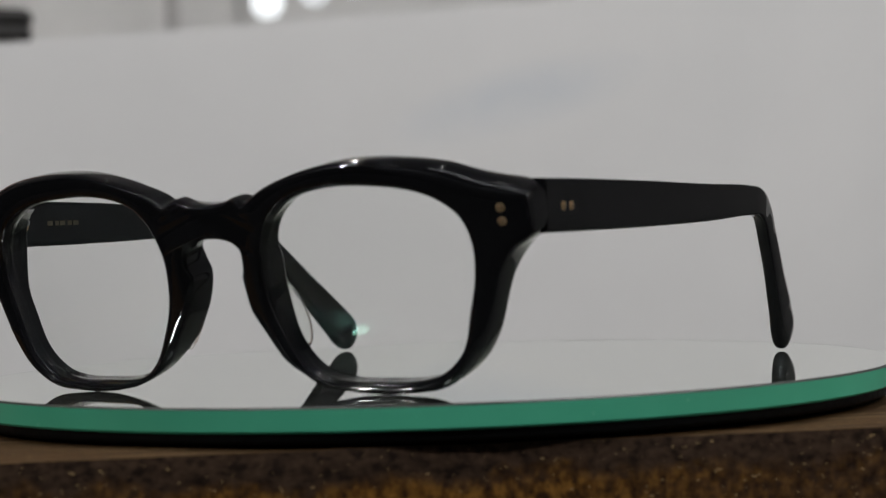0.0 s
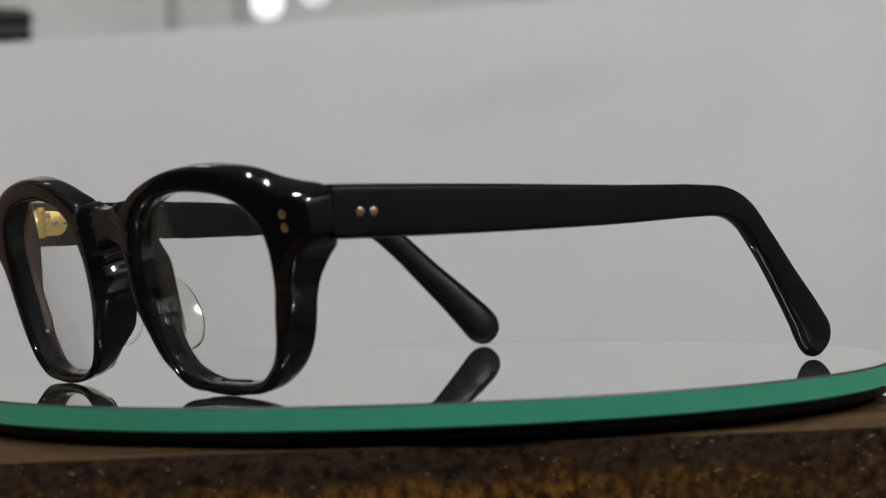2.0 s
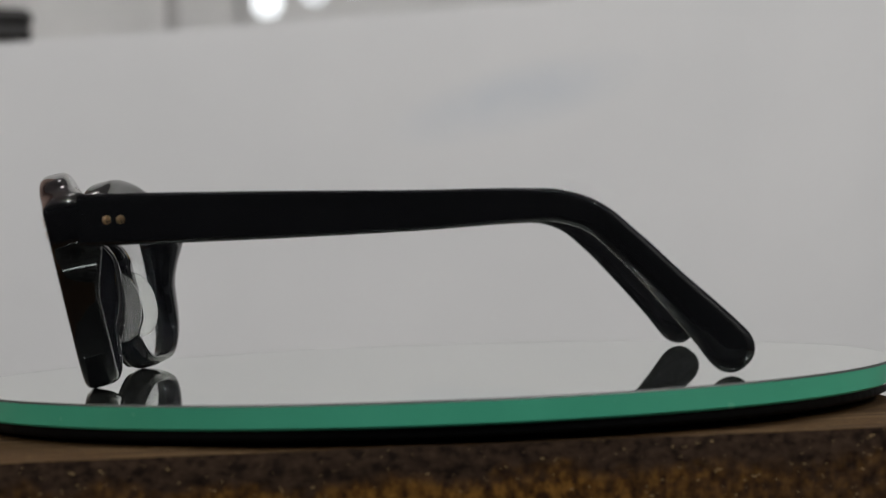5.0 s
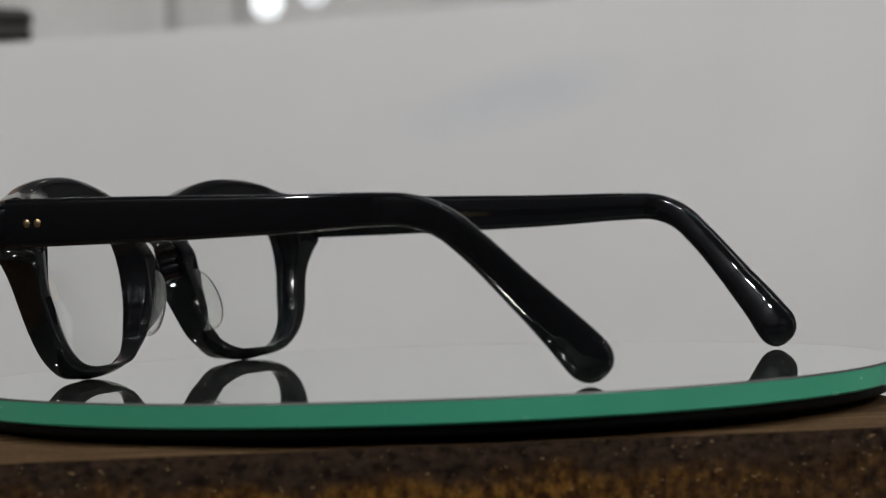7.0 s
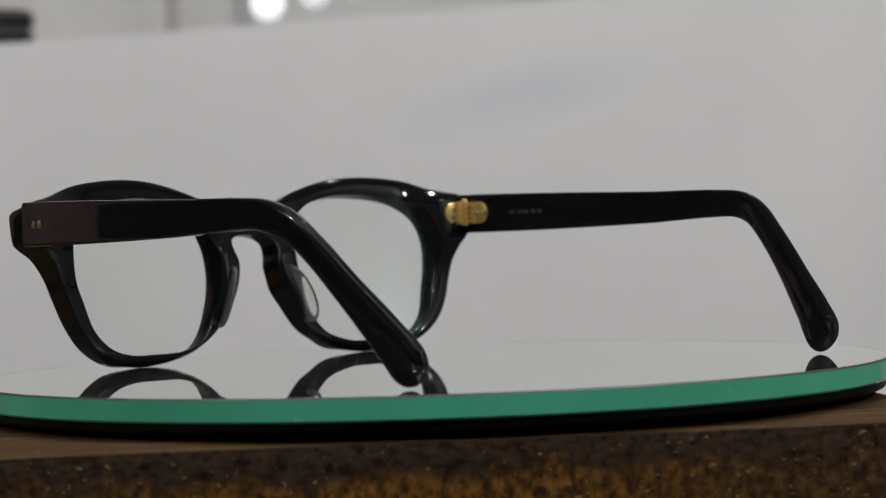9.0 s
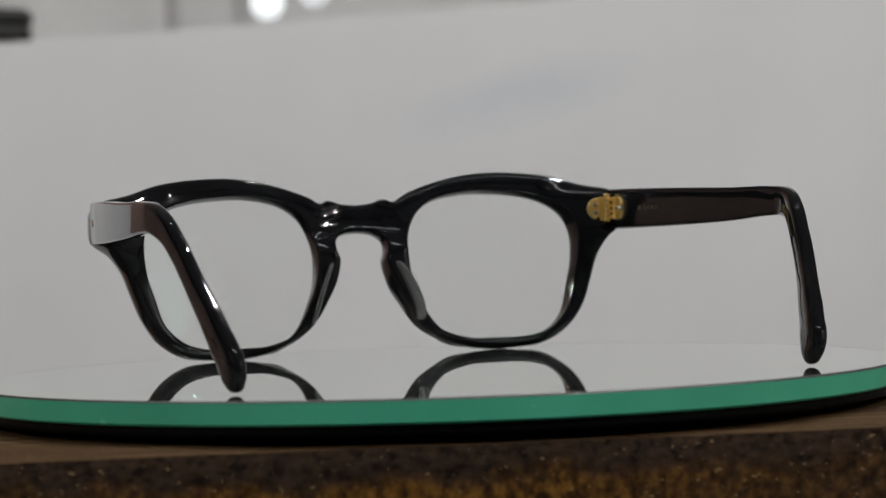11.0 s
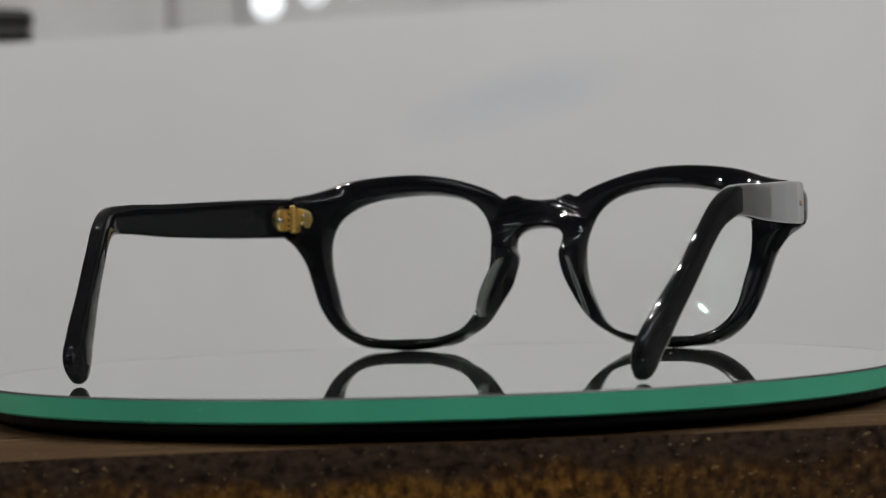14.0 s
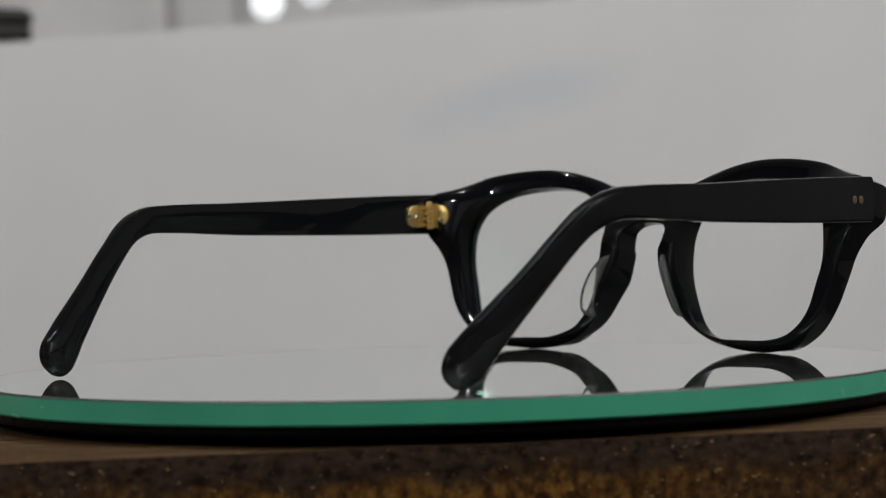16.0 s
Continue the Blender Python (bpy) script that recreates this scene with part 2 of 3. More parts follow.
# ------------------------------------------------------------------ room
def setting():
    x0, x1, y0, y1, z0, z1 = -2.8, 2.3, -2.6, 3.4, -0.95, 1.7
    for name, bm, mat in (
        ("floor", box(x0, x1, y0, y1, z0 - 0.1, z0), FLOOR),
        ("ceiling", box(x0, x1, y0, y1, z1, z1 + 0.1), CEILING),
        # brown corner walls, unseen, added for the pinkish reflection in the lenses
        ("wall_north_west", box(x0 - 0.1, -0.98, y1, y1 + 0.1, z0 - 0.1, z1 + 0.1), BROWN_WALL),
        ("wall_north", box(-0.98, x1 + 0.1, y1, y1 + 0.1, z0 - 0.1, z1 + 0.1), WALL),
        ("wall_south", box(x0 - 0.1, x1 + 0.1, y0 - 0.1, y0, z0 - 0.1, 0.70), DARK_WALL),
        # unseen paler upper half, added as something for the black acetate to reflect
        ("wall_south_upper", box(x0 - 0.1, x1 + 0.1, y0 - 0.1, y0, 0.70, z1 + 0.1), plaster("slate_plaster", (0.12, 0.124, 0.132))),
        ("wall_west", box(x0 - 0.1, x0, y0, 1.1, z0 - 0.1, z1 + 0.1), DARK_WALL),
        ("wall_west_far", box(x0 - 0.1, x0, 1.1, y1, z0 - 0.1, z1 + 0.1), BROWN_WALL),
        ("wall_east", box(x1, x1 + 0.1, y0, y1, z0 - 0.1, z1 + 0.1), GREY_WALL),
    ):
        tagged(part(name, bm, mat, smooth=False), category=name.split("_")[0], kind="structure")


def screen():
    """The pale screen behind the table: a board on two feet, its top edge rising a little to one side."""
    top = tagged(new("display_screen"), "matt white display screen standing behind the table, faintly stained", "screen")
    top.matrix_world = pose(0, 1.5, 0, 0, 0, 4.0)
    bm = bmesh.new()
    xs = [-0.85, 0.85]
    top_z = [0.1961 + (x + 0.3623) * 0.052 for x in xs]
    vs = [bm.verts.new((x, y, z)) for x, zt in zip(xs, top_z) for y in (-0.0025, 0.0025) for z in (-0.90, zt)]
    for a in ((0, 1, 3, 2), (4, 6, 7, 5), (0, 4, 5, 1), (2, 3, 7, 6), (0, 2, 6, 4), (1, 5, 7, 3)):
        bm.faces.new([vs[i] for i in a])
    bmesh.ops.recalc_face_normals(bm, faces=bm.faces)
    bmesh.ops.bevel(bm, geom=bm.edges[:], offset=0.0008, segments=2, affect="EDGES", profile=0.5)
    part("panel", bm, SCREEN, top, smooth=False)
    for x in (-0.6, 0.6):
        part("foot", box(x - 0.03, x + 0.03, -0.2, 0.2, -0.95, -0.90, 0.006), PLASTIC, top, smooth=False)


def far_things():
    # a black case on the screen's top edge, a pillar and a row of bright bulbs in front of the far wall
    case = tagged(new("glasses_case"), "small black glasses case lying on the screen's top edge", "case")
    case.matrix_world = pose(-0.381, 1.525, 0.2031, 0, 3.0, 4.0)
    part("lower_shell", box(-0.045, 0.040, -0.02, 0.02, 0.0, 0.013, 0.006, 4), CASE, case)
    part("lid", box(-0.045, 0.040, -0.02, 0.02, 0.0135, 0.028, 0.0068, 4), CASE, case)
    post = tagged(new("post"), "slim grey metal post standing by the far wall", "post")
    post.matrix_world = pose(-0.395, 3.2, -0.95)
    part("pole", turned(((0, 0), (0.012, 0), (0.012, 2.6), (0, 2.6)), 24), material("grey_metal", (0.52, 0.51, 0.50), 0.5, 0.2)[0], post)
    for i, (x, z, r) in enumerate(((-0.228, 0.367, 0.024), (-0.157, 0.380, 0.020), (-0.098, 0.389, 0.015), (-0.060, 0.392, 0.011), (0.105, 0.388, 0.009))):
        lamp = tagged(new("pendant_lamp"), "bright white globe pendant lamp hanging near the far wall", "lamp", "row of pendant lamps")
        lamp.matrix_world = pose(x - 0.006, 3.0, z + 0.005)
        part("globe", turned([(r * math.sin(math.pi * k / 12), -r * math.cos(math.pi * k / 12)) for k in range(13)], 24), BULB if i == 0 else DIM_BULB, lamp)
        part("cap", turned(((0, r * 0.9), (r * 0.4, r * 0.9), (r * 0.4, r * 1.6), (0, r * 1.6)), 20), STEEL, lamp)
        part("cord", turned(((0, r * 1.6), (0.0015, r * 1.6), (0.0015, 1.695 - z), (0, 1.695 - z)), 8), PLASTIC, lamp)
    tube = tagged(new("ceiling_tube_light"), "unseen slim white ceiling fixture with a cool glowing tube", "ceiling light")
    tube.matrix_world = pose(TUBE_AT[0], TUBE_AT[1], 1.7)
    part("housing", box(-0.68, 0.68, -0.03, 0.03, -0.030, 0.0, 0.004), WHITE, tube, smooth=False)
    for x in (-0.67, 0.67):
        part("end_cap", box(x - 0.008, x + 0.008, -0.016, 0.016, -0.052, -0.030, 0.003), WHITE, tube, smooth=False)
    part("tube", turned(((0, -0.66), (0.009, -0.66), (0.009, 0.66), (0, 0.66)), 20), TUBE, tube, "glowing glass tube", m=pose(0, 0, -0.041, 0, 90, 0))
    # unseen housings added around all the spot lamps
    for x, y, wide in [(x, y, wide) for x, y, _, wide in SPOTS] + [(x, y, wide) for x, y, wide, _ in WASHERS]:
        spot = tagged(new("ceiling_spot"), "unseen round white ceiling spot with a glowing lamp", "ceiling light", "ceiling spots")
        spot.matrix_world = pose(x, y, 1.7)
        part("housing", turned(((wide + 0.02, 0.0), (wide + 0.02, -0.05), (wide + 0.01, -0.055), (wide * 0.85, -0.05), (wide * 0.82, -0.02), (0, -0.02)), 40), WHITE, spot)
        part("lamp_face", turned(((wide * 0.8, -0.022), (wide * 0.75, -0.03), (0, -0.034)), 40), TUBE, spot)


# ------------------------------------------------------------------ support and turntable
WOOD_Z = -0.0089


def wooden_stand():
    """A thick stained plank whose rough front runs at a slight angle to the view, on four legs."""
    stand = tagged(new("wooden_stand"), "dark stained rough wooden stand with a worn flecked edge", "stand")
    stand.matrix_world = pose(0.0, -0.0990, WOOD_Z, 0, 0, 6.6)
    nx, ny = 150, 60
    x0, x1, y1, th = -0.140, 0.1055, 0.20, 0.045
    bm = bmesh.new()
    # top sheet, with a slightly chipped front arris
    rows = []
    for j in range(ny + 1):
        row = []
        for i in range(nx + 1):
            x, s = x0 + (x1 - x0) * i / nx, (j / ny) ** 2
            y = y1 * s
            chip = 0.0
            if j == 0:
                chip = 0.00025 * noise.noise((x * 70, 0, 3.0)) + 0.0002 * noise.noise((x * 260, 2.0, 0))
            row.append(bm.verts.new((x, y - chip * 0.5, 0.00025 * noise.noise((x * 40, y * 40, 1.0)) + (-abs(chip) if j == 0 else 0.0))))
        rows.append(row)
    for j in range(ny):
        for i in range(nx):
            bm.faces.new((rows[j][i], rows[j][i + 1], rows[j + 1][i + 1], rows[j + 1][i]))
    part("top_board", bm, WOOD_TOP, stand, "planed worn brown upper face")
    bm = bmesh.new()
    rows = []
    for k in range(31):
        row = []
        for i in range(nx + 1):
            x, z = x0 + (x1 - x0) * i / nx, -th * k / 30
            rough = 0.0 if k == 0 else 0.0004 * noise.noise((x * 90, z * 160, 7.0)) + 0.0003 * noise.noise((x * 300, z * 400, 2.0))
            if k == 0:
                chip = 0.00025 * noise.noise((x * 70, 0, 3.0)) + 0.0002 * noise.noise((x * 260, 2.0, 0))
                row.append(bm.verts.new((x, -chip * 0.5, 0.00025 * noise.noise((x * 40, 0, 1.0)) - abs(chip))))
            else:
                row.append(bm.verts.new((x, rough - 0.0006 * min(k, 2) / 2, z)))
        rows.append(row)
    for k in range(30):
        for i in range(nx):
            bm.faces.new((rows[k][i], rows[k + 1][i], rows[k + 1][i + 1], rows[k][i + 1]))
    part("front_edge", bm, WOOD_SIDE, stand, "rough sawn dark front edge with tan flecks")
    part("core", box(x0, x1 - 0.0005, 0.0015, y1, -th, -0.0008), WOOD_SIDE, stand, smooth=False)
    for x, y in itertools.product((x0 + 0.03, x1 - 0.03), (0.03, y1 - 0.03)):
        part("leg", box(x - 0.02, x + 0.02, y - 0.02, y + 0.02, -0.9415, -th, 0.003), WOOD_SIDE, stand, smooth=False)


RADIUS, GLASS = 0.1013, 0.0047


def turntable():
    table = tagged(new("turntable"), "round rotating display turntable with a mirror top and green glass edge", "turntable")
    table.matrix_world = pose(0, 0, WOOD_Z)
    part("base", turned(((0, 0), (0.0900, 0), (0.0905, 0.0004), (0.0905, 0.0008), (0.0900, 0.0010), (0, 0.0010)), 160), PLASTIC, table)
    platter = part("platter", turned(((0, -0.0069), (0.0993, -0.0069), (0.1000, -0.0066), (0.1002, -0.0061), (0.1000, -GLASS - 0.00005), (0, -GLASS - 0.00005)), 192), PLASTIC, table, "thin black plastic platter")
    smooth_by_angle(platter, 50)
    c = 0.0004
    part("arris", turned(((RADIUS - c - 0.00006, 0.00001), (RADIUS - c * 0.5, -c * 0.4), (RADIUS + 0.00002, -c - 0.00002)), 256), GROUND, platter, "finely ground dull glass arris")
    rim = part("mirror_rim", turned(((RADIUS, -c), (RADIUS, -GLASS + c), (RADIUS - c, -GLASS), (RADIUS - 0.004, -GLASS)), 256), EDGE, platter, "polished green glass edge")
    smooth_by_angle(rim, 30)
    face = part("mirror", turned(((0, -0.0044), (RADIUS - c - 0.0002, -0.0044), (RADIUS - c, 0.0), (RADIUS * 0.5, 0.0), (0, 0.0)), 256), MIRROR, platter, "silvered mirror face, slightly dusty")
    smooth_by_angle(face, 40)
    rng = random.Random(7)
    bm = bmesh.new()
    for _ in range(90):
        r, a, size = RADIUS * 0.97 * math.sqrt(rng.random()), rng.uniform(0, 2 * math.pi), rng.uniform(0.00006, 0.00018)
        x, y = r * math.cos(a), r * math.sin(a)
        ring = [bm.verts.new((x + size * rng.uniform(0.5, 1.3) * math.cos(k * 1.2566), y + size * rng.uniform(0.5, 1.3) * math.sin(k * 1.2566), 0.00001)) for k in range(5)]
        peak = bm.verts.new((x, y, size * rng.uniform(0.3, 0.9)))
        for k in range(5):
            bm.faces.new((ring[k], ring[(k + 1) % 5], peak))
    tagged(part("dust", bm, DUST, platter, "specks of pale dust", smooth=False), kind="stuff")
    return platter


# ------------------------------------------------------------------ the glasses (millimetres, then scaled)
MM = 0.001
TILT = radians(11.5)
# outline of one half of the front: bridge, brow, end piece, lower rim, nose, keyhole
OUTER = [(-4.0, 37.6), (0, 37.1), (4.0, 37.5), (7.0, 38.4), (9.6, 37.5), (12.0, 38.9), (15.2, 40.5), (22.7, 42.9), (30.2, 44.3), (36.9, 44.6), (45.2, 44.1), (52.0, 43.0),
         (58.5, 40.9), (66.2, 38.7), (68.2, 37.6), (68.7, 34.3), (68.4, 30.2), (67.0, 28.8), (64.0, 26.6), (61.2, 22.5), (59.2, 16.8), (56.6, 10.0), (52.9, 4.3), (46.8, 0.3),
         (39.2, -0.7), (34.0, -0.9), (26.8, -0.2), (20.3, 1.7), (14.1, 5.8), (10.2, 11.9), (7.3, 17.2), (6.0, 22.6), (6.7, 25.2), (6.4, 27.7), (4.3, 29.5), (0, 30.2), (-4.3, 29.5)]
INNER = [(11.9, 25.6), (13.0, 29.9), (15.3, 34.2), (19.9, 37.6), (28.2, 39.5), (36.7, 39.5), (45.0, 38.4), (50.2, 36.5), (54.0, 33.5), (55.9, 29.0), (55.7, 22.2), (53.9, 15.4),
         (51.5, 7.9), (47.0, 3.3), (41.8, 1.6), (33.8, 1.3), (22.8, 2.1), (18.3, 5.2), (14.4, 12.2), (12.3, 18.4)]
CENTRE = np.array((34.0, 21.0))


def front_point(u, v, w):
    """From the flat front (across, up, forwards from its back) to the leaning, slightly wrapped front."""
    v -= 0.5 * ease(v / 14.0)
    y = 5.6 + v * math.sin(TILT) + w * math.cos(TILT) - u * u / 645.0
    z = 1.85 + v * math.cos(TILT) - w * math.sin(TILT)
    return Vector((0.99 * u * MM, y * MM, z * MM))


def ease(a):
    a = min(max(a, 0.0), 1.0)
    return a * a * (3 - 2 * a)


def thickness(u):
    return 6.5 + 0.7 * (u / 65.0) ** 2 - 0.9 * ease((8.2 - abs(u)) / 1.8)


def nose(u, v):
    """How far the nose side of the rims and the hinge seats are built out to the back."""
    return 2.8 * ease((15.5 - u) / 5.0) * ease((v - 4.0) / 7.0) * ease((32.0 - v) / 8.0) - 1.1 * ease((8.4 - u) / 1.8) * ease((v - 26.5) / 6.0) + 2.8 * ease((u - 45.0) / 15.0) * ease((v - 17.0) / 13.0) * ease((67.5 - u) / 4.0) * ease((42.0 - v) / 5.0)


def normals(curve):
    d = np.roll(curve, -1, 0) - np.roll(curve, 1, 0)
    n = np.stack([d[:, 1], -d[:, 0]], 1)
    return n / np.linalg.norm(n, axis=1)[:, None]


def front_loops():
    arc = catmull(OUTER, 9, False)
    arc[0][0] = arc[-1][0] = 0.0
    full = np.concatenate([arc, arc[-2:0:-1] * (-1, 1)])
    n_out = -normals(full)[: len(arc)]          # into the material
    if n_out[len(arc) // 3] @ (CENTRE - arc[len(arc) // 3]) < 0:
        n_out = -n_out
    lens = catmull(INNER, 14, True)
    n_lens = normals(lens)
    if n_lens[0] @ (CENTRE - lens[0]) > 0:
        n_lens = -n_lens                        # away from the opening
    return arc, n_out, lens, n_lens


def front_half(bm, side):
    arc, n_out, lens, n_lens = front_loops()
    seam = 8
    count = len(arc) + seam
    polar = np.unwrap(np.arctan2(*(lens - CENTRE).T[::-1]))
    if polar[-1] < polar[0]:
        lens, n_lens = lens[::-1], n_lens[::-1]
        polar = np.unwrap(np.arctan2(*(lens - CENTRE).T[::-1]))

    def ring_out(offset, w):
        off = np.array([offset(u, v) if callable(offset) else offset for u, v in arc])
        pts = arc + n_out * off[:, None]
        pts[0][0] = pts[-1][0] = 0
        extra = [pts[-1] + (pts[0] - pts[-1]) * k / (seam + 1) for k in range(1, seam + 1)]
        return np.concatenate([pts, extra]), w

    # each outline sample looks at the opening along its bearing from the lens centre, evened out
    flat = ring_out(0.0, 0)[0]
    bearing = np.unwrap(np.arctan2(*(flat - CENTRE).T[::-1]))
    for _ in range(40):
        ext = np.concatenate([[bearing[-1] + 2 * math.pi], bearing, [bearing[0] - 2 * math.pi]])
        bearing = (ext[:-2] + ext[1:-1] * 2 + ext[2:]) / 4
    bearing = np.minimum.accumulate(bearing)

    def ring_in(offset, w):
        pts = lens + n_lens * offset
        cyc = np.concatenate([polar - 2 * math.pi, polar, polar + 2 * math.pi])
        trip = np.concatenate([pts, pts, pts])
        b = (bearing - polar[0]) % (2 * math.pi) + polar[0]
        return np.stack([np.interp(b, cyc, trip[:, 0]), np.interp(b, cyc, trip[:, 1])], 1), w

    def soft(u, v):
        return 1.0 + 1.3 * brow(u, v)

    def low(v):
        """The lower rim is rounded off more at its back."""
        return ease((10.0 - v) / 10.0)

    def brow(u, v):
        """The upper edge is faceted from the middle of the brow on, more and more towards the end piece."""
        return ease((v - 37.0) / 3.0) * ease((u - 24.0) / 34.0)

    def lid(u, v):
        """The brow is rounded off more at its back, too."""
        return ease((v - 35.0) / 4.0) * ease((u - 11.0) / 5.0)

    rings = []
    steps = 5
    for k in range(steps + 1):                   # back, opening edge
        a = math.pi / 2 * k / steps
        rings.append((ring_in(0.6 * (1 - math.sin(a)), 0)[0], lambda u, v, a=a: 0.6 * (1 - math.cos(a)) - nose(u, v), "in"))
    for k in range(steps + 1):                   # front, opening edge
        a = math.pi / 2 * k / steps
        rings.append((ring_in(1.3 * (1 - math.cos(a)), 0)[0], lambda u, v, a=a: thickness(u) - 1.9 * (1 - math.sin(a)), "in"))
    inner_front = rings[-1][0]
    outer_front = ring_out(soft, 0)[0]
    for k in (1, 2, 3):                          # slightly crowned front face
        s = k / 4
        rings.append((inner_front * (1 - s) + outer_front * s, lambda u, v, s=s: thickness(u) + 0.5 * s * (1 - s), "face"))
    for k in range(steps + 1):
        a = math.pi / 2 * k / steps
        rings.append((ring_out(lambda u, v, a=a: soft(u, v) * (1 - math.sin(a)), 0)[0], lambda u, v, a=a: thickness(u) - (1.4 + 2.2 * brow(u, v)) * (1 - math.cos(a)), "out"))
    for k in range(steps + 1):
        a = math.pi / 2 * k / steps
        rings.append((ring_out(lambda u, v, a=a: (1.1 + 0.4 * low(v) + 1.2 * lid(u, v)) * (1 - 0.8 * ease((u - 62.0) / 5.0)) * (1 - math.cos(a)), 0)[0], lambda u, v, a=a: (1.1 + 2.6 * low(v) + 0.9 * lid(u, v)) * (1 - 0.8 * ease((u - 62.0) / 5.0)) * (1 - math.sin(a)) - nose(u, v), "out"))
    outer_back, inner_back = rings[-1][0], rings[0][0]
    for k in (1, 2, 3):
        s = k / 4
        rings.append((outer_back * (1 - s) + inner_back * s, lambda u, v, s=s: -0.3 * s * (1 - s) - nose(u, v), "face"))
    made = []
    for pts, depth, kind in rings:
        made.append([bm.verts.new(front_point(side * u, v, depth(u, v))) for u, v in pts])
    n = len(rings)
    for k in range(n):
        wall = rings[k][2] == "out" and rings[(k + 1) % n][2] == "out"
        a, b = made[k], made[(k + 1) % n]
        for i in range(count):
            if wall and i >= len(arc) - 1:
                continue
            j = (i + 1) % count
            bm.faces.new((a[i], a[j], b[j], b[i]))


def lens_mesh(side):
    lens = catmull(INNER, 8, True)
    bm = bmesh.new()
    levels = 9
    sheets = []
    for depth in (2.4, 4.2):
        rings = [[bm.verts.new(front_point(side * CENTRE[0], CENTRE[1], depth + 1.7))]]
        for k in range(1, levels + 1):
            s = k / levels
            pts = CENTRE + (lens - CENTRE) * s * 1.012
            rings.append([bm.verts.new(front_point(side * u, v, depth + 1.7 * (1 - s * s))) for u, v in pts])
        n = len(lens)
        for i in range(n):
            bm.faces.new((rings[0][0], rings[1][i], rings[1][(i + 1) % n]))
        for a, b in zip(rings[1:], rings[2:]):
            for i in range(n):
                bm.faces.new((a[i], a[(i + 1) % n], b[(i + 1) % n], b[i]))
        sheets.append(rings[-1])
    n = len(lens)
    for i in range(n):
        bm.faces.new((sheets[0][i], sheets[0][(i + 1) % n], sheets[1][(i + 1) % n], sheets[1][i]))
    return bm


def nose_pad_mesh(side):
    """A clear, thin, D-shaped pad that stands back from the nose side of the rim."""
    bm = bmesh.new()
    rows = []
    n = 28
    for layer, out in ((0, 0.0), (1, 0.35), (2, 0.35), (3, 0.0)):
        row = []
        for i in range(n + 1):
            a = math.pi * (i / n) - math.pi / 2
            shrink = 0.35 if layer in (0, 3) else 0.0
            back, up = (5.7 - shrink) * math.cos(a) ** 0.75, (7.5 - shrink) * math.sin(a)
            z = 15.7 + up
            y = 7.9 - back + 0.10 * up
            x = 10.6 - 0.38 * up + 0.30 * back + (-0.55, -0.4, 0.4, 0.55)[layer]
            row.append(bm.verts.new((side * x * MM, y * MM, z * MM)))
        rows.append(row)
    for a, b in zip(rows, rows[1:]):
        for i in range(n):
            bm.faces.new((a[i], a[i + 1], b[i + 1], b[i]))
    bm.faces.new(rows[0])
    bm.faces.new(list(reversed(rows[-1])))
    for i in (0, n):
        bm.faces.new([r[i] for r in rows])
    return bm


# side view of a temple: (y, z) of the middle line, its width, its thickness
TEMPLE_SIDE = [(5.9, 34.4, 10.2, 4.6), (-8.0, 34.35, 10.0, 4.6), (-31.0, 34.2, 9.3, 4.2), (-59.0, 34.1, 7.8, 3.7), (-80.0, 34.35, 6.5, 3.4), (-87.6, 33.9, 6.3, 3.3),
               (-93.8, 31.5, 6.2, 3.3), (-99.8, 26.4, 6.2, 3.3), (-108.1, 17.8, 7.1, 3.4), (-115.6, 9.9, 8.8, 3.9), (-119.6, 5.3, 9.8, 4.0)]


